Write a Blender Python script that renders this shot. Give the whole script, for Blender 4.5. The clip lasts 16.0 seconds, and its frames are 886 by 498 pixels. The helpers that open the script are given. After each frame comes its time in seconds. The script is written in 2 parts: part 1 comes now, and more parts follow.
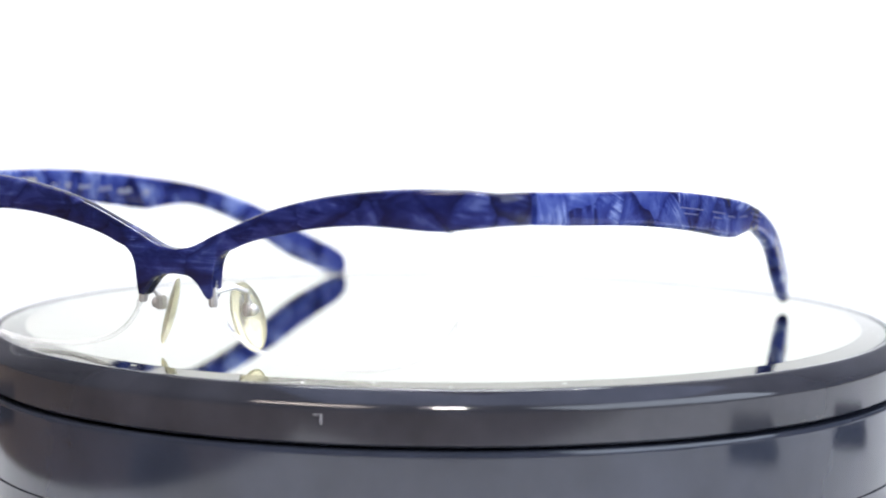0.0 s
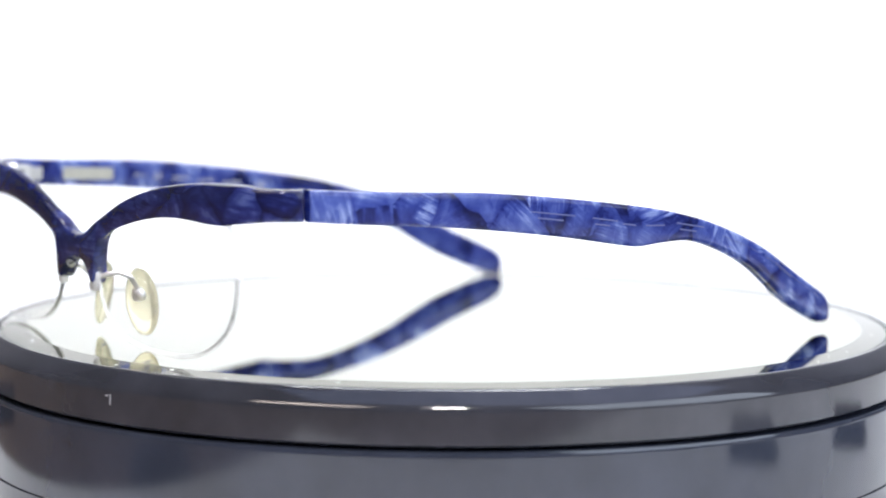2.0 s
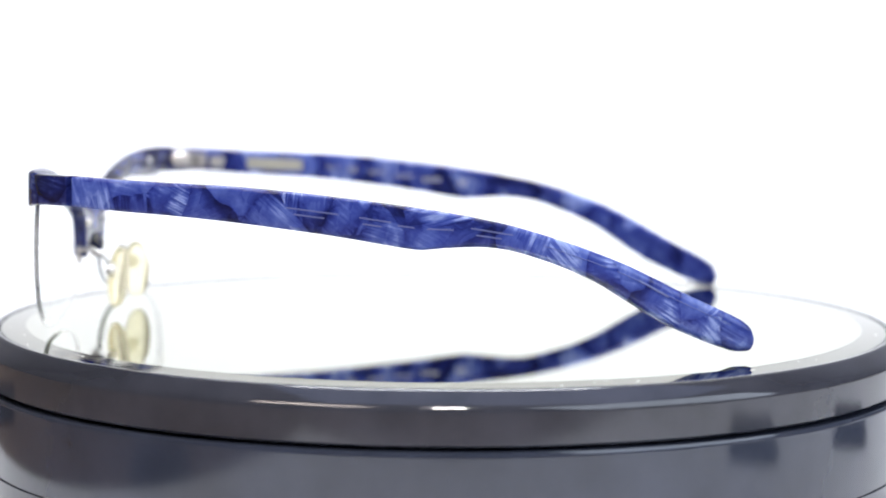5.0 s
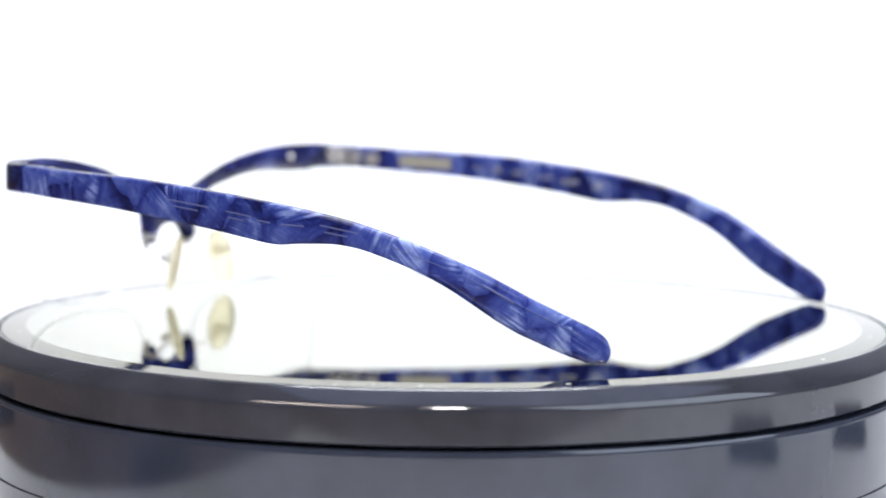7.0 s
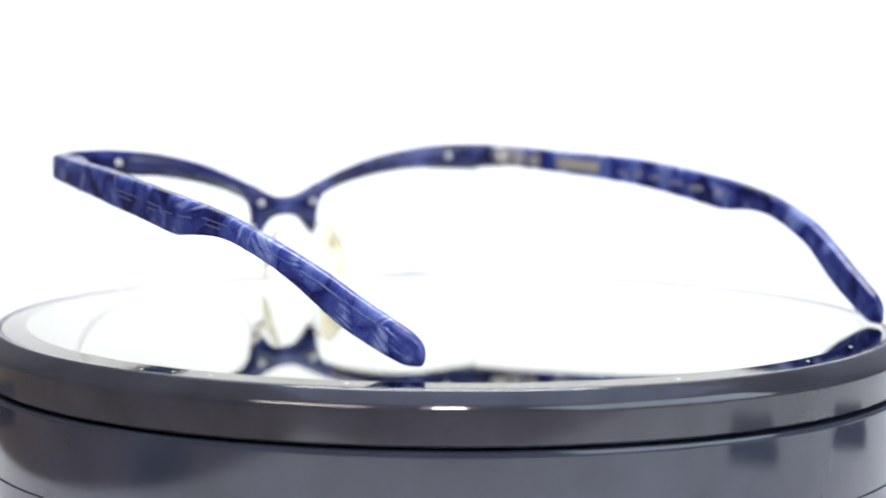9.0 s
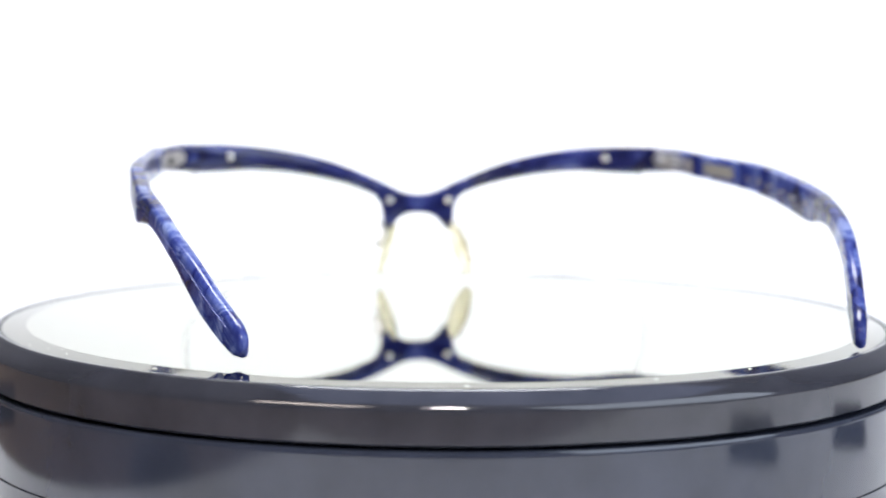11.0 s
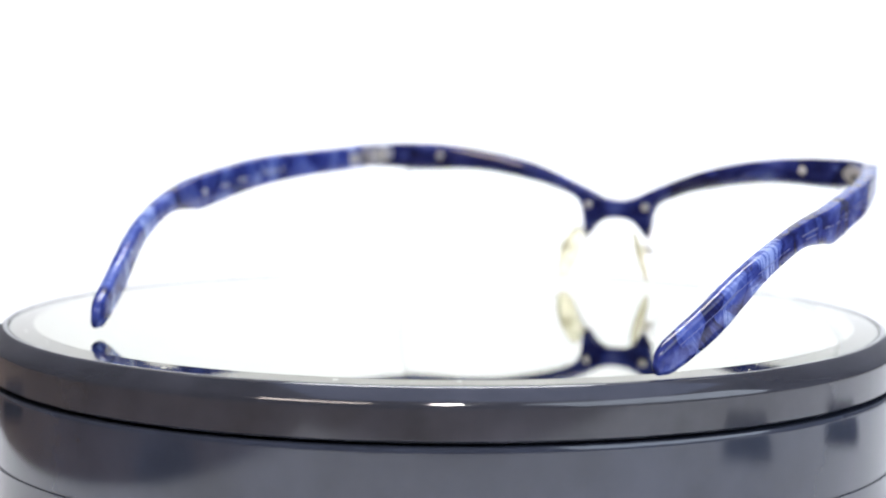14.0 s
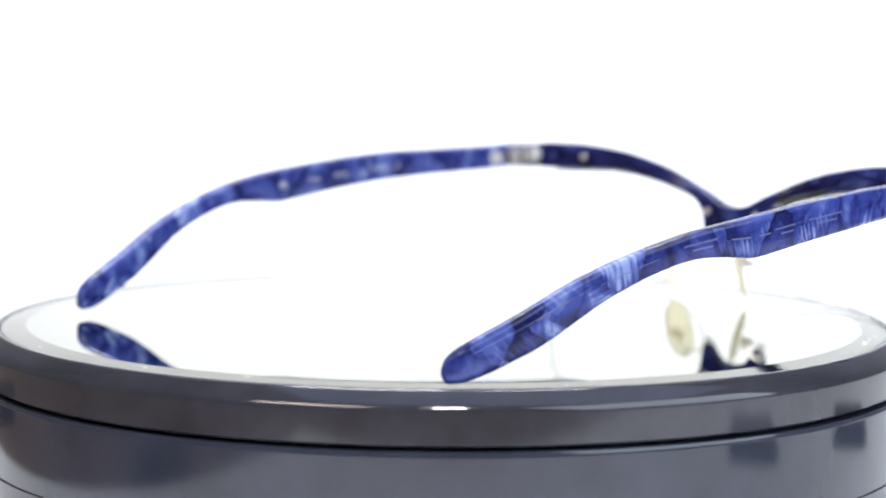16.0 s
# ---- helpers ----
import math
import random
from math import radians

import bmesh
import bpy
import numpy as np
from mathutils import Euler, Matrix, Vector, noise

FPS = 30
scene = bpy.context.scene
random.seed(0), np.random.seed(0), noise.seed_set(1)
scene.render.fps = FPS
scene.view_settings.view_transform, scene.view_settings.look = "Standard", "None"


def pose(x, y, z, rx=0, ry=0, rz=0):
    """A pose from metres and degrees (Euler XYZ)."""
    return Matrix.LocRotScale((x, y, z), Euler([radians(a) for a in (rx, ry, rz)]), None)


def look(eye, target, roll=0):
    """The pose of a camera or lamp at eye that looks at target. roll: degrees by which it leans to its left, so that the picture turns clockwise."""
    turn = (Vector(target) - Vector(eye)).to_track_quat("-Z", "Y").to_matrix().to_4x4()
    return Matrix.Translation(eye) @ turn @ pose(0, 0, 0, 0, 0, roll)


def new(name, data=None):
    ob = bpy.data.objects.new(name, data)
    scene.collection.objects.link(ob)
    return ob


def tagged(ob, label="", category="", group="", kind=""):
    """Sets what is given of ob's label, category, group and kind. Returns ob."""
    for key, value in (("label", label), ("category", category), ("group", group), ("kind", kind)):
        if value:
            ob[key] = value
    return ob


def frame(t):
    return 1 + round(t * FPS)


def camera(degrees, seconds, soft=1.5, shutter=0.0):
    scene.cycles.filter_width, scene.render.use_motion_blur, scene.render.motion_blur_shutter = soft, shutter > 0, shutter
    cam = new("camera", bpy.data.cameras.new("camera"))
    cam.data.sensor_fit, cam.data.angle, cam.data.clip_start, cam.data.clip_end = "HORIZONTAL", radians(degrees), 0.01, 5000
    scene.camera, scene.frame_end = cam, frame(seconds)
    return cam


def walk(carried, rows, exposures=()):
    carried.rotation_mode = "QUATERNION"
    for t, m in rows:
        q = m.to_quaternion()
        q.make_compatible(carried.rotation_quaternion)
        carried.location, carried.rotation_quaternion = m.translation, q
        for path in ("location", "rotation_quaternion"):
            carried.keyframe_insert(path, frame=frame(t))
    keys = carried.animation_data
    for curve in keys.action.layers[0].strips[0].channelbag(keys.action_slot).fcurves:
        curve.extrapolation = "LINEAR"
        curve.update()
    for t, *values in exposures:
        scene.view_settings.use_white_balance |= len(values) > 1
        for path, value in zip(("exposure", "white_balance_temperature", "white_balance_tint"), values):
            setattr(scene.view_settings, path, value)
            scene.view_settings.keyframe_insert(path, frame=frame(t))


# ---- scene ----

# ---- camera ----
# A tripod camera; as its focus shifts, its view point creeps a few millimetres along its axis.
cam = camera(23.32, 16.0, soft=1.9, shutter=0.3)
cam.data.dof.use_dof = True
cam.data.dof.focus_distance = 0.410
cam.data.dof.aperture_fstop = 12.5
EYE = Vector((0.0, -0.470, 0.0609))
AHEAD = Vector((-0.00334, 0.99534, -0.09635))


def stand(back):
    eye = EYE - AHEAD * back
    return look(eye, eye + AHEAD, 0.4)


walk(cam, [(0.0, stand(0.0)), (2.75, stand(0.0)), (3.0, stand(0.0054)), (3.6, stand(0.0054)), (4.0, stand(0.0011)), (4.4, stand(0.0)),
           (11.5, stand(0.0004)), (11.95, stand(0.0085)), (14.75, stand(0.0085)), (15.05, stand(0.0)), (16.0, stand(0.0))])

# ---- world and lamps ----
world = bpy.data.worlds.new("room_air")
scene.world = world
world.use_nodes = True
world.node_tree.nodes["Background"].inputs[0].default_value = (0.9, 0.95, 1.0, 1)
world.node_tree.nodes["Background"].inputs[1].default_value = 0.25
scene.view_settings.exposure = 0.08


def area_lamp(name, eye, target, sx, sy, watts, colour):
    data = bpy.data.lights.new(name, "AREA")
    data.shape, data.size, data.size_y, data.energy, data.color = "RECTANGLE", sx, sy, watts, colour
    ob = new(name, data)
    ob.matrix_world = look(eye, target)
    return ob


area_lamp("backdrop_light", (0.0, 0.30, 0.62), (0.0, 0.65, 0.14), 0.80, 0.12, 1.2, (0.99, 1.0, 1.0))
area_lamp("front_bulb_light", (0.015, -0.62, 0.58), (0.0, 0.0, 0.0), 0.09, 0.07, 3.0, (1.0, 0.98, 0.96))
area_lamp("side_panel_light", (-0.42, -0.60, 0.66), (0.0, 0.0, 0.02), 0.40, 0.14, 2.5, (1.0, 0.87, 0.80))
# Unseen fill lamp at the right, no window there; brightens the base and paper.
area_lamp("right_fill_light", (1.30, -0.85, 0.85), (0.05, 0.0, 0.0), 1.75, 1.4, 26.0, (0.75, 0.85, 1.0))
# Unseen lamp added overhead to brighten the paper round the turntable.
area_lamp("top_fill_light", (0.0, 0.20, 0.64), (0.0, 0.20, 0.0), 0.40, 0.24, 4.2, (0.95, 0.97, 1.0))
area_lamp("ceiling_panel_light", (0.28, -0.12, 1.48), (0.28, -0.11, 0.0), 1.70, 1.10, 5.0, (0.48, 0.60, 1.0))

M = 0.001


# ---- materials ----
def material(name):
    m = bpy.data.materials.new(name)
    m.use_nodes = True
    return m, m.node_tree.nodes, m.node_tree.links, m.node_tree.nodes["Principled BSDF"]


def ramp(nodes, stops):
    r = nodes.new("ShaderNodeValToRGB")
    while len(r.color_ramp.elements) < len(stops):
        r.color_ramp.elements.new(0.5)
    for e, (p, c) in zip(r.color_ramp.elements, stops):
        e.position, e.color = p, (*c, 1)
    return r


def plain(name, colour, rough, metal=0.0, grain=0.0, scale=400.0, vary=0.08, ior=1.5):
    """A surface with slight mottling and fine relief."""
    m, n, l, b = material(name)
    tc = n.new("ShaderNodeTexCoord")
    no = n.new("ShaderNodeTexNoise")
    no.inputs["Scale"].default_value, no.inputs["Detail"].default_value = scale, 5
    l.new(tc.outputs["Object"], no.inputs["Vector"])
    lo = tuple(c * (1 - vary) for c in colour)
    hi = tuple(min(1, c * (1 + vary)) for c in colour)
    b.inputs["IOR"].default_value = ior
    r = ramp(n, [(0.3, lo), (0.7, hi)])
    l.new(no.outputs["Fac"], r.inputs["Fac"])
    l.new(r.outputs["Color"], b.inputs["Base Color"])
    b.inputs["Roughness"].default_value, b.inputs["Metallic"].default_value = rough, metal
    if grain:
        bp = n.new("ShaderNodeBump")
        bp.inputs["Strength"].default_value, bp.inputs["Distance"].default_value = grain, 0.0002
        l.new(no.outputs["Fac"], bp.inputs["Height"])
        l.new(bp.outputs["Normal"], b.inputs["Normal"])
    return m


def acetate(name, stops, stretch, scale, lift, glow):
    """Pearly marbled acetate: slanted flakes with a silky sheen across each and dark seams between them."""
    m, n, l, b = material(name)

    def calc(kind, *values):
        node = n.new("ShaderNodeMath")
        node.operation = kind
        for socket, v in zip(node.inputs, values):
            if isinstance(v, (int, float)):
                socket.default_value = v
            else:
                l.new(v, socket)
        return node.outputs[0]

    def vector(kind, *values):
        node = n.new("ShaderNodeVectorMath")
        node.operation = kind
        for socket, v in zip(node.inputs, values):
            if isinstance(v, tuple):
                socket.default_value = v
            else:
                l.new(v, socket)
        return node

    def noise_of(place, size, detail, rough=0.5):
        node = n.new("ShaderNodeTexNoise")
        node.inputs["Scale"].default_value, node.inputs["Detail"].default_value, node.inputs["Roughness"].default_value = size, detail, rough
        l.new(place, node.inputs["Vector"])
        return node

    tc = n.new("ShaderNodeTexCoord")
    mp = n.new("ShaderNodeMapping")
    mp.inputs["Scale"].default_value = stretch
    mp.inputs["Rotation"].default_value = (0.55, 0.2, 0.1)
    mp.inputs["Location"].default_value = (0.013, 0.021, 0.007)
    l.new(tc.outputs["Object"], mp.inputs["Vector"])
    warp = noise_of(mp.outputs["Vector"], 130, 2)
    place = vector("MULTIPLY_ADD", warp.outputs["Color"], (0.0045, 0.0045, 0.0045), mp.outputs["Vector"]).outputs[0]
    flake = n.new("ShaderNodeTexVoronoi")
    edge = n.new("ShaderNodeTexVoronoi")
    edge.feature = "DISTANCE_TO_EDGE"
    for v in (flake, edge):
        v.inputs["Scale"].default_value = scale
        l.new(place, v.inputs["Vector"])
    sep = n.new("ShaderNodeSeparateColor")
    l.new(flake.outputs["Color"], sep.inputs["Color"])
    # a sheen that rises across each flake in a direction of its own
    across = vector("SUBTRACT", place, flake.outputs["Position"]).outputs[0]
    lean = vector("SUBTRACT", flake.outputs["Color"], (0.5, 0.5, 0.5)).outputs[0]
    sheen = calc("MULTIPLY", vector("DOT_PRODUCT", across, lean).outputs["Value"], scale)
    # silky lines whose slant differs from flake to flake
    turn = n.new("ShaderNodeVectorRotate")
    turn.rotation_type = "X_AXIS"
    l.new(tc.outputs["Object"], turn.inputs["Vector"])
    l.new(calc("MULTIPLY", sep.outputs["Green"], 3.1), turn.inputs["Angle"])
    thin = n.new("ShaderNodeMapping")
    thin.inputs["Scale"].default_value = (0.2, 3.2, 0.22)
    l.new(turn.outputs["Vector"], thin.inputs["Vector"])
    fine = n.new("ShaderNodeMapRange")
    fine.inputs["From Min"].default_value, fine.inputs["From Max"].default_value = 0.42, 0.72
    l.new(noise_of(thin.outputs["Vector"], 420, 4, 0.62).outputs["Fac"], fine.inputs["Value"])
    patch = n.new("ShaderNodeMapRange")
    patch.inputs["From Min"].default_value, patch.inputs["From Max"].default_value = 0.42, 0.66
    l.new(noise_of(place, 210, 3).outputs["Fac"], patch.inputs["Value"])
    silk = calc("MULTIPLY", fine.outputs["Result"], calc("MULTIPLY", patch.outputs["Result"], sep.outputs["Blue"]))
    seam = n.new("ShaderNodeMapRange")
    seam.inputs["From Min"].default_value, seam.inputs["From Max"].default_value = 0.0, 0.16
    seam.inputs["To Min"].default_value, seam.inputs["To Max"].default_value = -1.0, 0.0
    l.new(edge.outputs["Distance"], seam.inputs["Value"])
    cloud = noise_of(place, 380, 6, 0.6).outputs["Fac"]
    drift = noise_of(mp.outputs["Vector"], 95, 2).outputs["Fac"]
    chip = n.new("ShaderNodeTexVoronoi")
    chip.inputs["Scale"].default_value = scale * 2.6
    l.new(vector("MULTIPLY_ADD", warp.outputs["Color"], (0.006, 0.006, 0.006), place).outputs[0], chip.inputs["Vector"])
    grey = n.new("ShaderNodeSeparateColor")
    l.new(chip.outputs["Color"], grey.inputs["Color"])
    total = calc("MULTIPLY_ADD", grey.outputs["Red"], 0.16, lift)
    for source, weight in ((sep.outputs["Red"], 0.27), (sheen, 0.60), (silk, 1.15), (seam.outputs["Result"], 0.20), (cloud, 0.70), (drift, 0.45)):
        total = calc("MULTIPLY_ADD", source, weight, total)
    r = ramp(n, stops)
    l.new(total, r.inputs["Fac"])
    l.new(r.outputs["Color"], b.inputs["Base Color"])
    b.inputs["Roughness"].default_value = 0.14
    b.inputs["IOR"].default_value = 1.49
    b.inputs["Coat Weight"].default_value, b.inputs["Coat Roughness"].default_value = 0.5, 0.03
    tr = n.new("ShaderNodeBsdfTranslucent")
    l.new(r.outputs["Color"], tr.inputs["Color"])
    ms = n.new("ShaderNodeMixShader")
    ms.inputs[0].default_value = glow
    l.new(b.outputs[0], ms.inputs[1])
    l.new(tr.outputs[0], ms.inputs[2])
    l.new(ms.outputs[0], n["Material Output"].inputs["Surface"])
    return m


FRONT_BLUE = acetate("front_acetate", [(0.0, (0.008, 0.009, 0.050)), (0.33, (0.015, 0.019, 0.115)), (0.58, (0.032, 0.046, 0.230)), (0.88, (0.11, 0.15, 0.44))],
                     (0.55, 1.0, 1.0), 160, -0.38, 0.36)
SIDE_BLUE = acetate("temple_acetate", [(0.05, (0.010, 0.013, 0.085)), (0.26, (0.024, 0.036, 0.210)), (0.46, (0.060, 0.092, 0.400)), (0.66, (0.125, 0.185, 0.560)), (0.92, (0.40, 0.50, 0.84))],
                    (1.0, 0.70, 0.62), 150, -0.33, 0.42)
SILVER = plain("silver_metal", (0.80, 0.78, 0.76), 0.30, 0.8, 0.05, 900)
PLATE = plain("pale_gold_plate", (0.62, 0.60, 0.52), 0.35, 0.6, 0.05, 900)
CORE = plain("core_metal", (0.16, 0.19, 0.42), 0.35, 0.3, 0.03, 900)
SLOT_SHADE = plain("slot_shade", (0.03, 0.03, 0.035), 0.5)
PRINT = plain("silver_print", (0.36, 0.38, 0.52), 0.4, 0.2)
CHIP = plain("chipped_glass", (0.85, 0.86, 0.82), 0.25)
BLACK_GLOSS = plain("black_gloss_plastic", (0.031, 0.032, 0.041), 0.08, 0.0, 0.006, 60, 0.3, 1.62)
BASE_GLOSS = plain("dark_grey_gloss_plastic", (0.028, 0.033, 0.050), 0.10, 0.0, 0.006, 60, 0.2, 1.62)
GAP_SHADE = plain("gap_shade", (0.004, 0.004, 0.004), 0.6)
SCRATCH = plain("scratch_white", (0.34, 0.34, 0.37), 0.5)
MATTE_BLACK = plain("matte_black", (0.015, 0.015, 0.02), 0.6)
PAPER = plain("white_paper", (0.86, 0.86, 0.855), 0.9, 0.0, 0.1, 250, 0.02)
DESK = plain("dark_brown_wood", (0.17, 0.12, 0.09), 0.45, 0.0, 0.1, 18, 0.3)
ROOM = plain("grey_room_paint", (0.50, 0.49, 0.50), 0.9, 0.0, 0.1, 30, 0.06)


def mirror_material(name, colour, rough):
    m, n, l, b = material(name)
    tc = n.new("ShaderNodeTexCoord")
    no = n.new("ShaderNodeTexNoise")
    no.inputs["Scale"].default_value, no.inputs["Detail"].default_value = 90, 6
    l.new(tc.outputs["Object"], no.inputs["Vector"])
    r = ramp(n, [(0.35, tuple(c * 0.985 for c in colour)), (0.65, colour)])
    l.new(no.outputs["Fac"], r.inputs["Fac"])
    l.new(r.outputs["Color"], b.inputs["Base Color"])
    b.inputs["Metallic"].default_value, b.inputs["Roughness"].default_value = 1.0, rough
    return m


MIRROR = mirror_material("mirror_glass", (0.416, 0.420, 0.324), 0.015)
BEVEL = mirror_material("mirror_edge", (0.145, 0.139, 0.086), 0.05)


def glass_material(name, colour, rough, ior):
    m, n, l, b = material(name)
    b.inputs["Base Color"].default_value = (*colour, 1)
    b.inputs["Transmission Weight"].default_value = 1.0
    b.inputs["Roughness"].default_value, b.inputs["IOR"].default_value = rough, ior
    return m


def clear_material(name, colour, rough, clear):
    """A clear thread or edge that lets most of what lies behind it through."""
    m, n, l, b = material(name)
    b.inputs["Base Color"].default_value, b.inputs["Roughness"].default_value = (*colour, 1), rough
    tr = n.new("ShaderNodeBsdfTransparent")
    ms = n.new("ShaderNodeMixShader")
    ms.inputs[0].default_value = clear
    l.new(b.outputs[0], ms.inputs[1])
    l.new(tr.outputs[0], ms.inputs[2])
    l.new(ms.outputs[0], n["Material Output"].inputs["Surface"])
    return m


CORD = clear_material("nylon_cord", (0.93, 0.93, 0.92), 0.2, 0.80)
LENS_EDGE = clear_material("lens_edge", (0.93, 0.93, 0.92), 0.1, 0.92)
LENS = glass_material("lens_plastic", (0.995, 0.995, 0.99), 0.0, 1.12)
SILICONE = glass_material("yellowed_silicone", (0.94, 0.895, 0.70), 0.08, 1.38)
SILICONE.node_tree.nodes["Principled BSDF"].inputs["Transmission Weight"].default_value = 0.78


# ---- mesh helpers ----
def part(name, bm, mat, parent=None, label="", smooth=True):
    bmesh.ops.recalc_face_normals(bm, faces=bm.faces)
    me = bpy.data.meshes.new(name)
    bm.to_mesh(me)
    bm.free()
    me.materials.append(mat)
    if smooth:
        for p in me.polygons:
            p.use_smooth = True
        me.set_sharp_from_angle(angle=radians(38))
    ob = new(name, me)
    if parent:
        ob.parent = parent
    if label:
        tagged(ob, label)
    return ob


def curve(xs, ys, x):
    """A smooth monotone curve through the stations."""
    xs, ys = np.array(xs, float), np.array(ys, float)
    h, d = np.diff(xs), np.diff(ys) / np.diff(xs)
    m = np.zeros(len(xs))
    m[0], m[-1] = d[0], d[-1]
    for i in range(1, len(xs) - 1):
        if d[i - 1] * d[i] > 0:
            w1, w2 = 2 * h[i] + h[i - 1], h[i] + 2 * h[i - 1]
            m[i] = (w1 + w2) / (w1 / d[i - 1] + w2 / d[i])
    i = int(np.clip(np.searchsorted(xs, x) - 1, 0, len(xs) - 2))
    t = (x - xs[i]) / h[i]
    return float((1 + 2 * t) * (1 - t) ** 2 * ys[i] + t * (1 - t) ** 2 * h[i] * m[i] + t * t * (3 - 2 * t) * ys[i + 1] + t * t * (t - 1) * h[i] * m[i + 1])


def rounded(w, z0, z1, r, steps=3):
    """A rounded rectangle: offsets across and heights, anticlockwise."""
    r = min(r, w * 0.98, (z1 - z0) * 0.49)
    out = []
    for cx, cz, a0 in ((w - r, z1 - r, 0), (r - w, z1 - r, 90), (r - w, z0 + r, 180), (w - r, z0 + r, 270)):
        for k in range(steps + 1):
            a = radians(a0 + 90 * k / steps)
            out.append((cx + r * math.cos(a), cz + r * math.sin(a)))
    return out


def loft(rings, closed=False):
    bm = bmesh.new()
    vs = [[bm.verts.new(p) for p in ring] for ring in rings]
    n = len(vs[0])
    pairs = list(zip(vs, vs[1:])) + ([(vs[-1], vs[0])] if closed else [])
    for a, b in pairs:
        for i in range(n):
            bm.faces.new((a[i], a[(i + 1) % n], b[(i + 1) % n], b[i]))
    if not closed:
        bm.faces.new(vs[0])
        bm.faces.new(vs[-1][::-1])
    return bm


def lathe(profile, segs=160):
    """Turns (radius, height) points about the upright axis; a first or last radius of 0 closes it."""
    bm = bmesh.new()
    rows = []
    for r, z in profile:
        if r == 0:
            rows.append([bm.verts.new((0, 0, z))])
        else:
            rows.append([bm.verts.new((r * math.cos(2 * math.pi * k / segs), r * math.sin(2 * math.pi * k / segs), z)) for k in range(segs)])
    for a, b in zip(rows, rows[1:]):
        for k in range(segs):
            j = (k + 1) % segs
            if len(a) == 1:
                bm.faces.new((a[0], b[k], b[j]))
            elif len(b) == 1:
                bm.faces.new((a[k], b[0], a[j]))
            else:
                bm.faces.new((a[k], b[k], b[j], a[j]))
    return bm


def tube(points, radius, sides=8):
    pts = [Vector(p) for p in points]
    rings = []
    for i, p in enumerate(pts):
        d = (pts[min(i + 1, len(pts) - 1)] - pts[max(i - 1, 0)]).normalized()
        a = d.cross(Vector((0.3, 0.2, 1)) if abs(d.z) < 0.9 else Vector((1, 0.2, 0.1))).normalized()
        b = d.cross(a)
        rings.append([p + (a * math.cos(2 * math.pi * k / sides) + b * math.sin(2 * math.pi * k / sides)) * radius for k in range(sides)])
    return loft(rings)


def block(x0, y0, z0, x1, y1, z1, bevel=0.0, m=None):
    bm = bmesh.new()
    bmesh.ops.create_cube(bm, size=1, matrix=Matrix.LocRotScale(((x0 + x1) / 2, (y0 + y1) / 2, (z0 + z1) / 2), None, (x1 - x0, y1 - y0, z1 - z0)))
    if bevel:
        bmesh.ops.bevel(bm, geom=bm.edges[:], offset=bevel, segments=2, affect="EDGES")
    if m is not None:
        bm.transform(m)
    return bm


def thing(name, label, category, group=""):
    return tagged(new(name), label, category, group)


def setting(name, bm, mat, label):
    return tagged(part(name, bm, mat, None, "", False), label, "", "", "structure")


# ---- structure: paper sweep on a desk in a room ----
TZ = -0.040
setting("table_top", block(-1.4, -1.6, TZ - 0.04, 1.4, 1.0, TZ - 0.002), DESK, "dark brown wooden desk top")
outline = [(-0.25, TZ - 0.0003), (-0.12, TZ - 0.0003), (0.0, TZ - 0.0003), (0.15, TZ - 0.0003), (0.30, TZ - 0.0003)]
for k in range(1, 31):
    a = radians(90 * k / 30)
    outline.append((0.45 + 0.20 * math.sin(a), TZ + 0.20 - 0.20 * math.cos(a)))
outline += [(0.652, 0.35), (0.655, 0.75)]
under = [(y + 0.0012, z - 0.0012) for y, z in outline[::-1]]
back = setting("backdrop", loft([[(x - 0.16 * y, y, z) for y, z in outline + under] for x in (-0.162, -0.05, 0.10, 0.25, 0.42)]), PAPER, "seamless bright white paper backdrop")
for name, box in (("wall_front", (-2.0, -2.05, -0.9, 2.0, -2.0, 1.6)), ("wall_west", (-2.05, -2.0, -0.9, -2.0, 1.2, 1.6)), ("wall_east", (2.0, -2.0, -0.9, 2.05, 1.2, 1.6)),
                  ("wall_back", (-2.0, 1.2, -0.9, 2.0, 1.25, 1.6))):
    setting(name, block(*box), ROOM, "dim painted room wall")
setting("ceiling", block(-2.05, -2.05, 1.6, 2.05, 1.25, 1.65), ROOM, "dim painted room ceiling")
setting("floor", block(-2.05, -2.05, -0.95, 2.05, 1.25, -0.9), DESK, "dark wooden room floor")


# ---- turntable ----
CENTRE = Vector((-0.0013, 0.0014, 0))


def build_turntable_base():
    base = thing("turntable", "round glossy dark grey plastic body on white paper", "turntable")
    part("housing", lathe([(0, TZ), (0.0968, TZ), (0.0998, TZ + 0.0015), (0.1009, TZ + 0.004), (0.1009, TZ + 0.0045), (0.1009, -0.0272), (0.1005, -0.0270), (0.1005, -0.0267), (0.1009, -0.0265), (0.1009, -0.0260), (0.1009, -0.0119), (0.1009, -0.0114), (0.1007, -0.0109), (0.1003, -0.0108), (0.0, -0.0108)]), BASE_GLOSS, base)
    # a near-black ring puts the shade of the gap into its colour
    part("gap_shade_ring", lathe([(0, -0.0108), (0.094, -0.0108), (0.094, -0.0101), (0, -0.0101)]), GAP_SHADE, base, "black ring standing in for the shade between platter and base")
    return base


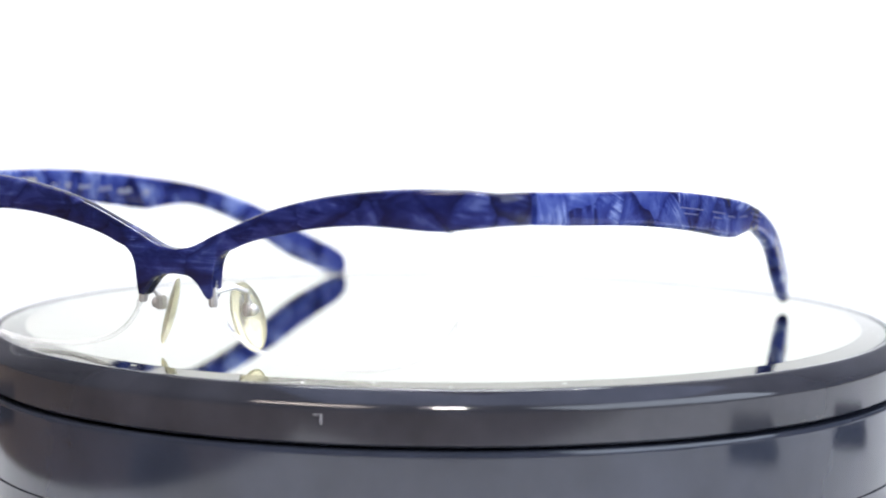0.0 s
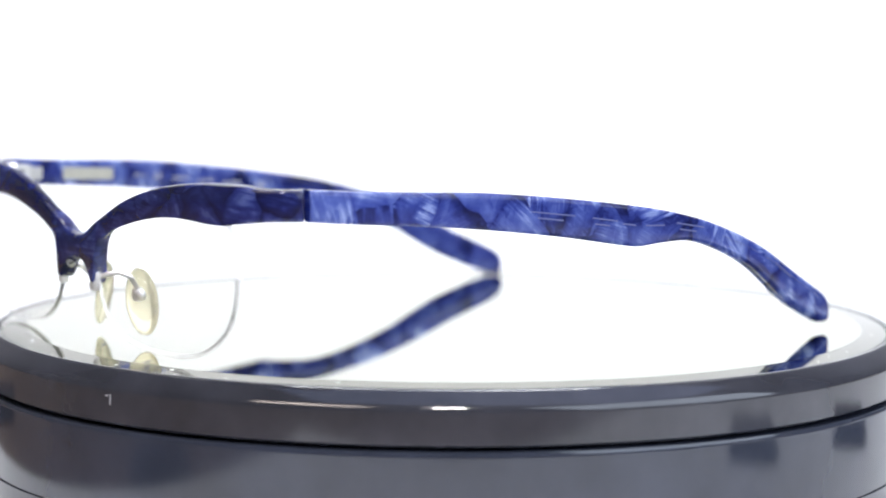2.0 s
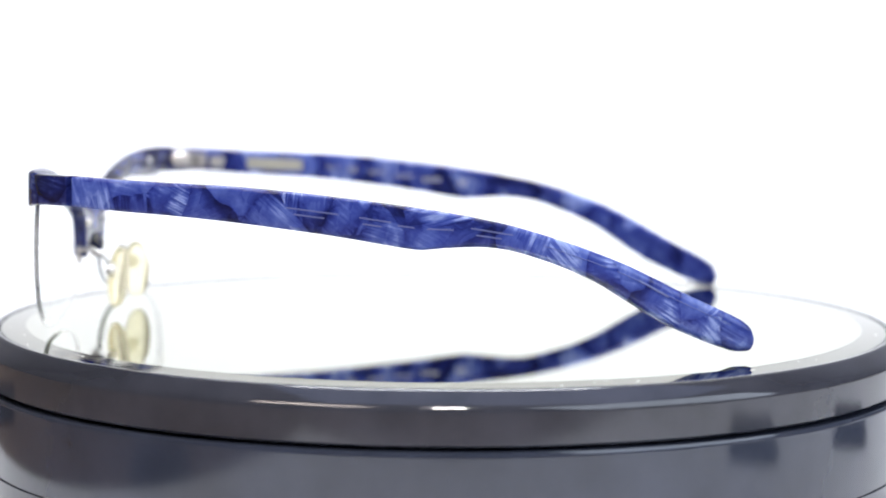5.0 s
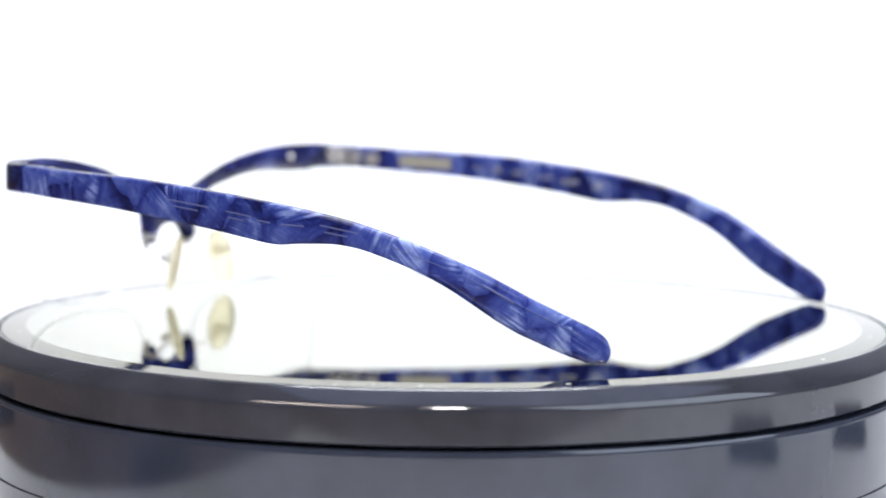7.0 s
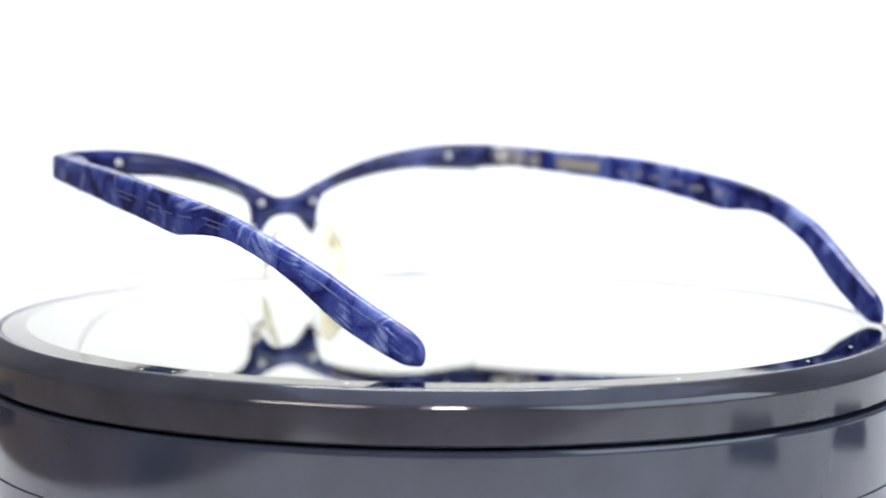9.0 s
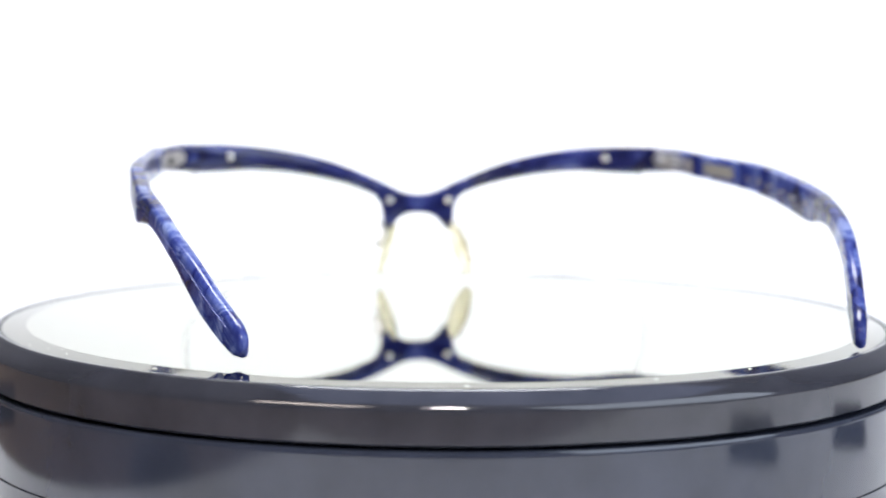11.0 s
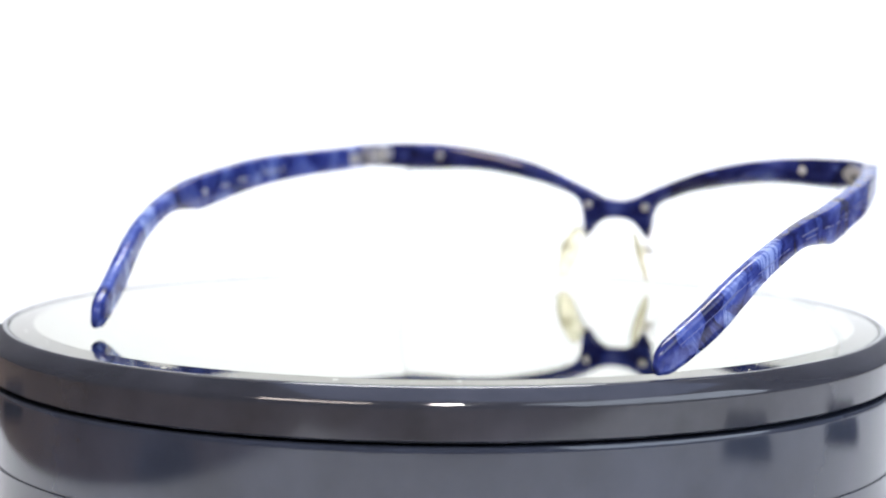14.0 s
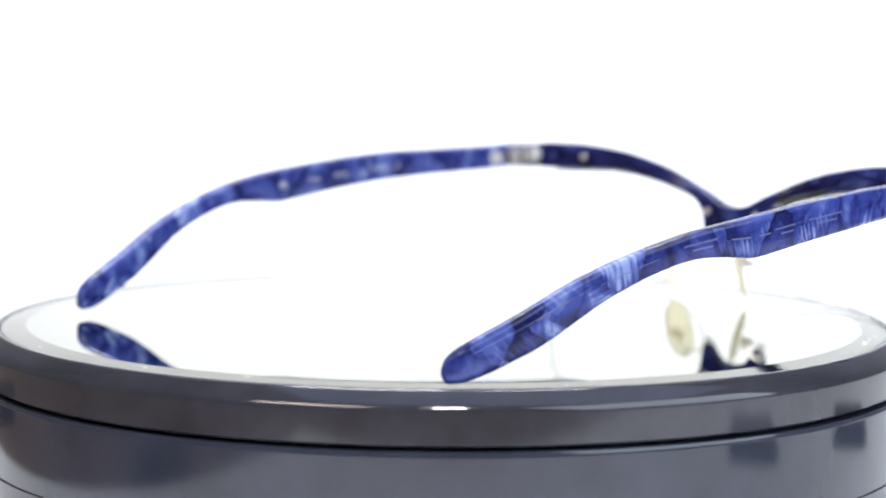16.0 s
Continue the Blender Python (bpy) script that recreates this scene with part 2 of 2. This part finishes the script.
def build_platter():
    top = thing("platter", "round glossy black plate topped with a bright mirror", "turntable")
    part("rim", lathe([(0.0, -0.0101), (0.1000, -0.0101), (0.1006, -0.0096), (0.1006, -0.0093), (0.1006, -0.0040), (0.1006, -0.0036), (0.1004, -0.0030), (0.0999, -0.0024), (0.0979, -0.0004), (0.0973, -0.0001), (0.0967, -0.0001), (0.0964, -0.0003), (0.0964, -0.003), (0.0, -0.003)]),
         BLACK_GLOSS, top)
    part("mirror", lathe([(0.0, 0.0), (0.0908, 0.0), (0.0908, -0.0025), (0.0, -0.0025)]), MIRROR, top, "clear bright round mirror")
    part("mirror_bevel", lathe([(0.0908, -0.00002), (0.0960, -0.00032), (0.0962, -0.0005), (0.0962, -0.0025), (0.0908, -0.0025)]), BEVEL, top, "pale greenish bevelled mirror border")
    # nick and scuffs in the rim and on the border
    a = math.atan2(-0.0975, 0.0340)
    for da, z, w, h in ((0.0, -0.0054, 0.00013, 0.0019), (-0.009, -0.0047, 0.00045, 0.0002)):
        m = Matrix.Rotation(a + da, 4, "Z") @ Matrix.Translation((0.1006, 0, z))
        part("scratch", block(-0.0001, -w, -h / 2, 0.00006, w, h / 2, 0, m), SCRATCH, top, "small pale scratch in the black rim")
    rnd = random.Random(7)
    for k in range(26):
        ang, rad = rnd.uniform(0, 2 * math.pi), rnd.uniform(0.0915, 0.0952)
        z = -0.00030 * (rad - 0.0903) / 0.0057
        s = rnd.uniform(0.00015, 0.0005)
        m = Matrix.Translation((rad * math.cos(ang), rad * math.sin(ang), z)) @ Matrix.Rotation(ang, 4, "Z")
        part("chip", block(-s * 0.5, -s, -0.00005, s * 0.5, s, 0.00010, 0, m), CHIP, top)
    return top


# ---- eyeglasses ----
SX = -8.9      # the bridge's offset from the turning axis, mm
PATH_X = [(0, -83.0), (10, -82.9), (20, -82.7), (30, -82.3), (40, -81.7), (50, -80.7), (58, -79.3), (62.5, -77.6), (65.9, -74.8), (67.5, -72.0), (68.0, -69.7)]
TOP = [(0, 21.2), (3, 21.6), (6, 22.7), (8.8, 24.1), (11.8, 25.5), (16, 27.3), (23.6, 30.0), (31, 31.8), (38, 33.0), (45.6, 33.8), (53, 34.2), (60, 34.2), (65, 33.6), (69, 33.4)]
LOW = [(0, 16.5), (3, 16.2), (4.8, 15.2), (6, 14.0), (7, 12.7), (7.8, 12.0), (8.6, 12.1), (9.0, 14.5), (9.4, 17.6), (10.3, 20.0), (11.8, 21.8), (14.7, 23.5), (19, 25.0),
       (23.6, 26.1), (31, 27.5), (38, 28.3), (42.7, 28.5), (48, 28.3), (53, 28.0), (60, 27.9), (65, 27.7), (69, 27.6)]
DEPTH = [(0, 3.4), (20, 3.3), (50, 3.4), (60, 3.8), (69, 3.8)]
OUTER = [(-71, 69.6), (-60, 72.0), (-45, 75.0), (-25, 77.6), (-2, 77.9), (14, 76.2), (28.7, 73.6), (45, 69.0), (63.2, 63.2)]
T_TOP = [(-69.9, 33.4), (-60, 32.9), (-49, 32.5), (-38.7, 32.2), (-28, 31.5), (-17.7, 30.5), (-8, 29.4), (3.8, 27.8), (10.4, 26.6), (15, 25.6), (21.5, 23.8), (28.3, 21.6), (37.8, 17.9),
         (50, 11.8), (56, 9.0), (59.5, 7.3), (61.4, 6.1), (62.6, 4.7), (63.0, 3.4)]
T_LOW = [(-69.9, 27.6), (-60, 26.9), (-49, 26.3), (-38.7, 25.5), (-28, 24.4), (-17.7, 23.1), (-8, 21.6), (-3.4, 20.9), (-1, 20.7), (4, 21.1), (10.4, 21.3), (15, 20.8), (21.5, 19.0), (28.3, 16.4),
         (33, 14.1), (37.8, 11.1), (42.7, 7.9), (46, 6.0), (50, 4.2), (56, 1.7), (60, 0.6), (61.8, 0.6), (62.7, 1.2), (63.0, 2.2)]


def at(table, x):
    return curve([p[0] for p in table], [p[1] for p in table], x)


def tilted(bm):
    """Moves a mesh in millimetres about the bridge to the place where the glasses lie, a little lower on one side."""
    skew = Matrix(((1, 0.0045, 0, -0.11), (0, 1, 0, 0), (0, 0, 1, 0), (0, 0, 0, 1)))      # the front sits a little to one side of the temples
    bm.transform(Matrix.Translation((SX * M, 0, 0.0003)) @ Matrix.Rotation(-0.0090, 4, "Y") @ Matrix.Scale(M, 4) @ skew)
    return bm


def front_mesh():
    # stations along the middle line of one half, then mirrored
    half = []
    xs = list(np.unique(np.concatenate([np.linspace(0, 7, 11), np.linspace(7, 10.4, 14), np.linspace(10.4, 24, 16), np.linspace(24, 58, 22), np.linspace(58, 66.2, 12), np.linspace(66.2, 68.0, 4)])))
    for x in xs:
        y = at(PATH_X, x)
        d = Vector((0.2, at(PATH_X, min(x + 0.1, 68.0)) - at(PATH_X, max(x - 0.1, 0)), 0)).normalized() if 0 < x < 68 else Vector((1, 0, 0) if x == 0 else (0.5, 0.85, 0)).normalized()
        half.append((x, y, d))
    rings = []
    for sign, seq in ((-1, half[:0:-1]), (1, half)):
        for x, y, d in seq:
            n = Vector((d.y, -d.x, 0))      # outward, to the front
            ring = []
            w, mid = at(DEPTH, x) / 2, (at(LOW, x) + at(TOP, x)) / 2
            fade = min(1, max(0, x - 8) / 6) * max(0, min(1, (54 - x) / 8))
            section = rounded(w, at(LOW, x), at(TOP, x), 0.75)
            section[8:8] = [(-w, mid + 0.08), (-w, mid - 0.08)]
            for k, (o, z) in enumerate(section):
                low = min(1, max(0, x - 8) / 6) * max(0, min(1, (66 - x) / 8))
                if z < mid:
                    z -= low * 1.6 * (0.5 + o / (2 * w)) * (0 if k == 9 else 1)      # the lower edge is cut aslant
                else:
                    z -= low * 0.35 * (0.5 + o / (2 * w))
                if 4 <= k <= 7:
                    o += fade * 0.95      # a facet leans forward over the upper half of the back
                ring.append((sign * (x + n.x * o), y + n.y * o, z))
            rings.append(ring)
    return tilted(loft(rings))


def temple_mesh(side):
    rings = []
    ys = list(np.unique(np.concatenate([np.linspace(-69.5, -8, 22), np.linspace(-8, 8, 14), np.linspace(8, 56, 26), np.linspace(56, 63.0, 16)])))
    for y in ys:
        slope = (at(OUTER, y + 0.5) - at(OUTER, y - 0.5))
        n = Vector((1, -slope, 0)).normalized()
        w = float(np.interp(y, [-70, -40, 0, 40, 60, 62.4, 63.0], [1.9, 1.75, 1.7, 1.5, 1.4, 1.0, 0.5]))
        c = Vector((at(OUTER, y), y, 0)) - n * 1.8
        ring = []
        lift = 0.8 * max(0.0, 1 - abs(y - 32) / 30) if side < 0 else 0.0      # one arm runs a little higher behind the ear bend
        for o, z in rounded(w, at(T_LOW, y), at(T_TOP, y) + lift, float(np.interp(y, [-70, 5, 30, 62], [0.7, 0.8, 1.15, 1.3])), 4):
            p = c + n * o
            ring.append((side * p.x, p.y, z))
        rings.append(ring)
    return tilted(loft(rings))


def on_temple(side, y, z, off):
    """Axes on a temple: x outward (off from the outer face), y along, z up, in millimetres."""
    slope = at(OUTER, y + 0.5) - at(OUTER, y - 0.5)
    n = Vector((1, -slope, 0)).normalized()
    p = Vector((at(OUTER, y), y, z)) + n * off
    dip = (at(T_TOP, min(y + 1, 62)) + at(T_LOW, min(y + 1, 62)) - at(T_TOP, y - 1) - at(T_LOW, y - 1)) / 4
    along = Vector((slope, 1, dip)).normalized()
    up = n.cross(along).normalized()
    m = Matrix(((n.x, along.x, up.x, p.x), (n.y, along.y, up.y, p.y), (n.z, along.z, up.z, p.z), (0, 0, 0, 1)))
    return Matrix.Scale(side, 4, (1, 0, 0)) @ m if side < 0 else m


LENS_RIM = [(9.0, 17), (9.2, 13), (10.6, 9), (13.6, 5.6), (18.5, 3.0), (26, 1.5), (34, 1.0), (43, 1.3), (50, 2.9), (56, 6.3), (59.3, 11), (60.3, 17), (59.4, 23), (56.5, 27.6), (50, 29.2), (43, 29.5), (31, 28.4),
            (20, 26.2), (14.7, 24.4), (11.8, 22.4), (9.9, 20)]


def ring_points(count):
    """The lens outline as a closed smooth loop."""
    p, n, out = LENS_RIM, len(LENS_RIM), []
    for k in range(count):
        s = k * n / count
        i, t = int(s), s - int(s)
        a, b, c, d = (Vector(p[(i + j) % n]) for j in (-1, 0, 1, 2))
        out.append(0.5 * ((2 * b) + (c - a) * t + (2 * a - 5 * b + 4 * c - d) * t * t + (3 * b - a - 3 * c + d) * t ** 3))
    return out


def lens_y(x):
    return -83.1 + 0.0011 * x * x


def lens_mesh(side):
    bm = bmesh.new()
    loop = ring_points(84)
    mid = Vector((34, 15))
    faces = []
    for dy in (-0.45, 0.45):
        rows = []
        for f in (1.0, 0.985, 0.75, 0.5, 0.25):
            rows.append([bm.verts.new((side * (mid + (q - mid) * f).x, lens_y((mid + (q - mid) * f).x) + dy, (mid + (q - mid) * f).y)) for q in loop])
        c = bm.verts.new((side * mid.x, lens_y(mid.x) + dy, mid.y))
        for a, b in zip(rows, rows[1:]):
            for k in range(84):
                bm.faces.new((a[k], a[(k + 1) % 84], b[(k + 1) % 84], b[k]))
        for k in range(84):
            bm.faces.new((rows[-1][k], rows[-1][(k + 1) % 84], c))
        faces.append(rows[0])
    for k in range(84):
        bm.faces.new((faces[0][k], faces[0][(k + 1) % 84], faces[1][(k + 1) % 84], faces[1][k])).material_index = 1
    return tilted(bm)


def pad_mesh(side):
    bm = bmesh.new()
    bmesh.ops.create_uvsphere(bm, u_segments=24, v_segments=14, radius=1.0)
    # flattened oval, upright, turned towards the nose and splayed at its foot
    for v in bm.verts:
        v.co = Vector((v.co.x * 1.05 + 0.35 * (1 - v.co.z ** 2) * 0.5, v.co.y * 3.3, v.co.z * 7.0))
    m = Matrix.Translation((side * 9.5, -73.9, 7.9)) @ Matrix.Rotation(side * radians(-18), 4, "Y") @ Matrix.Rotation(side * radians(-34), 4, "Z")
    bm.transform(m)
    return tilted(bm)


def build_eyeglasses():
    g = thing("eyeglasses", "half-rim eyeglasses of marbled blue acetate standing open on the mirror", "eyeglasses")
    front = part("front", front_mesh(), FRONT_BLUE, g, "dark navy marbled acetate brow bar")
    for side in (1, -1):
        temple = part("temple", temple_mesh(side), SIDE_BLUE, g, "blue and lavender marbled acetate temple arm")
        # hinge on the inner face: a leaf on the front, barrels, a leaf on the temple
        hx = (lambda v: v) if side > 0 else (lambda v: -v)

        def span(x0, y0, z0, x1, y1, z1, bevel=0.3):
            return tilted(block(min(hx(x0), hx(x1)), y0, z0, max(hx(x0), hx(x1)), y1, z1, bevel))
        hinge = part("hinge", span(63.4, -72.6, 28.7, 66.4, -67.6, 32.3), SILVER, temple, "silver metal spring hinge")
        leaf = lathe([(0, 0), (1.75, 0), (1.75, 3.2), (1.5, 3.4), (0, 3.4)], 24)
        leaf.transform(Matrix.Translation((hx(62.6), -72.2, 31.0)) @ Matrix.Rotation(radians(90), 4, "X"))
        part("hinge_leaf", tilted(leaf), SILVER, hinge)
        part("hinge_arm", span(62.4, -74.6, 29.6, 66.0, -72.4, 32.2), SILVER, hinge)
        part("hinge_leaf", tilted(block(-0.3, -1.8, -1.5, 0.35, 1.8, 1.5, 0.3, on_temple(side, -66.0, 30.0, -3.8))), SILVER, hinge)
        # dark patches on the hinge faces stand in for shaded slots
        part("barrel_slot_shade", span(64.2, -67.65, 29.6, 65.4, -67.5, 31.0, 0), SLOT_SHADE, hinge, "dark patch standing in for the shade in the hinge slot")
        part("barrel_slot_shade", span(63.3, -70.8, 29.8, 63.5, -69.6, 31.2, 0), SLOT_SHADE, hinge, "dark patch standing in for the shade in the hinge slot")
        if side < 0:
            part("inlay_plate", tilted(block(-0.12, -7.2, -1.45, 0.3, 7.2, 1.45, 0.1, on_temple(side, -51.4, 29.4, -3.68))), PLATE, temple, "pale metal inlay plate on the inner face")
            lines = ((-36.5, 1.8, 0.5), (-31.8, 1.6, 0.8), (-25.0, 2.2, 0.45), (-17.5, 2.4, 0.4), (-10.5, 2.5, 0.6))
        else:
            lines = ((-46.0, 1.0, 0.6), (-42.6, 1.6, 0.5), (-37.5, 0.5, 0.7), (-34.5, 1.6, 0.45), (-30.5, 1.4, 0.5), (-20.0, 2.2, 0.45), (-12.0, 2.0, 0.4))
        for y, ln, h in lines:
            z = (at(T_TOP, y) + at(T_LOW, y)) / 2 - 0.2
            # a broken line of small strokes
            count = max(2, int(ln * 2 / 0.8))
            for k in range(count):
                w = ln / count * (0.62 + 0.25 * ((k * 7 + int(-y)) % 3) / 2)
                part("print_bar", tilted(block(-0.05, -w, -h, 0.06, w, h, 0, on_temple(side, y - ln + ln * (2 * k + 1) / count, z, -3.5))), PRINT, temple, "faint silver printed stroke")
        part("print_mark", tilted(block(-0.05, -1.1, -0.8, 0.06, 1.1, 0.8, 0, on_temple(side, -2.5, 24.9, -3.52))), PRINT, temple, "small pale printed mark")
        for y, ln in ((-22, 5.0), (-10, 3.0), (-4, 1.6), (2.5, 2.5), (12, 4.0)):
            for dz, cut in (((0.55, 1.0), (-0.45, 0.6)) if ln > 2.6 else ((0.2, 1.0),)):
                z = (at(T_TOP, y) + at(T_LOW, y)) / 2 + dz
                part("core_wire", tilted(block(-0.05, -ln * cut, -0.13, 0.015, ln * cut, 0.13, 0, on_temple(side, y + 0.6 * dz, z, 0.0))), CORE, temple, "pale metal core glinting through the acetate")
        part("core_end", tilted(block(-0.05, -3.4, -0.22, 0.02, 3.4, 0.22, 0, on_temple(side, 43.0, 13.3, -0.1))), CORE, temple, "pale metal core end in the tip")
        # thin pale tubes draw the highlight that runs along the tip's core
        for y0, y1 in ((22, 34), (36, 58)):
            line = [on_temple(side, y, at(T_TOP, y) - 2.0, -0.02 if y < 50 else -0.06).translation for y in np.linspace(y0, y1, 9)]
            part("core_highlight", tilted(tube([tuple(p) for p in line], 0.07, 6)), CORE, temple, "thin pale line drawn as the highlight along the core in the tip")
        lens = part("lens", lens_mesh(side), LENS, g, "clear colourless lens")
        lens.data.materials.append(LENS_EDGE)
        lens.visible_shadow = False
        loop = ring_points(84)
        low = [q for q in loop[-7:] + loop[:59]]
        part("cord", tilted(tube([(side * (q.x + (q.x - 34) * 0.012), lens_y(q.x), q.y + (q.y - 15) * 0.012) for q in low], 0.55)), CORD, lens, "white nylon cord round the lower lens edge")
        for x, z in ((49.0, 30.9), (7.7, 19.8)):
            y = at(PATH_X, x) + at(DEPTH, x) / 2
            bm = lathe([(0, 0.7), (0.5, 0.66), (0.82, 0.42), (0.92, 0.0), (0.92, -0.4), (0, -0.4)], 20)
            bm.transform(Matrix.Translation((side * x, y, z)) @ Matrix.Rotation(radians(-90), 4, "X"))
            part("rivet", tilted(bm), SILVER, front, "small round silver rivet")
        pad = part("nose_pad", pad_mesh(side), SILICONE, g, "yellowed clear silicone nose pad")
        pad.visible_shadow = False
        bm = bmesh.new()
        bmesh.ops.create_uvsphere(bm, u_segments=16, v_segments=10, radius=1.15, matrix=Matrix.Translation((side * 11.7, -75.2, 9.5)))
        part("pad_screw", tilted(bm), SILVER, pad, "round silver pad screw")
        part("pad_box", tilted(block(side * 10.6 - 0.8, -76.4, 8.2, side * 10.6 + 0.8, -74.2, 11.0, 0.35)), SILVER, pad)
        part("pad_arm", tilted(tube([(side * 8.3, -83.6, 13.2), (side * 9.2, -82.2, 13.6), (side * 11.0, -79.8, 14.2), (side * 11.8, -77.4, 13.2), (side * 11.0, -76.0, 11.4), (side * 10.6, -75.5, 10.2)], 0.5)), SILVER, pad, "bent silver wire pad arm")
        part("pad_clip", tilted(block(side * 8.4 - 0.6, -84.3, 10.6, side * 8.4 + 0.6, -82.4, 15.2, 0.3)), SILVER, front, "silver clip on the bridge leg")
    return g


# ---- low dark blocks out of view, added for dark squares mirrored in the rim ----
def build_dark_block(x, y, turn):
    f = thing("dark_block", "low black block beside the turntable, added for its dark reflection in the rim", "stand foot", "stand feet round the turntable")
    part("pad", block(-0.021, -0.019, 0.0, 0.021, 0.019, 0.0055, 0.0012), MATTE_BLACK, f)
    f.matrix_world = Matrix.Translation((x, y, TZ - (0.002 if x < 0 else 0.0003))) @ Matrix.Rotation(turn, 4, "Z")
    return f


base = build_turntable_base()
platter = build_platter()
glasses = build_eyeglasses()
for x, y, turn in ((0.196, -0.114, 1.35), (0.210, -0.006, 1.95), (-0.164, -0.129, 1.95), (-0.217, 0.061, 0.9)):
    build_dark_block(x, y, turn)


# ---- what moves ----
START, RATE = -32.2, -12.312
base.location = CENTRE


def motions():
    # a steady turn, a touch slower over the first two seconds
    rows = [(0.5 * k, pose(0, 0, 0, 0, 0, START + RATE * 0.5 * k + 0.8 * max(0.0, 1 - k / 5) ** 1.5)) for k in range(33)]
    walk(glasses, rows)
    walk(platter, [(t, Matrix.Translation(CENTRE) @ m) for t, m in rows])


motions()
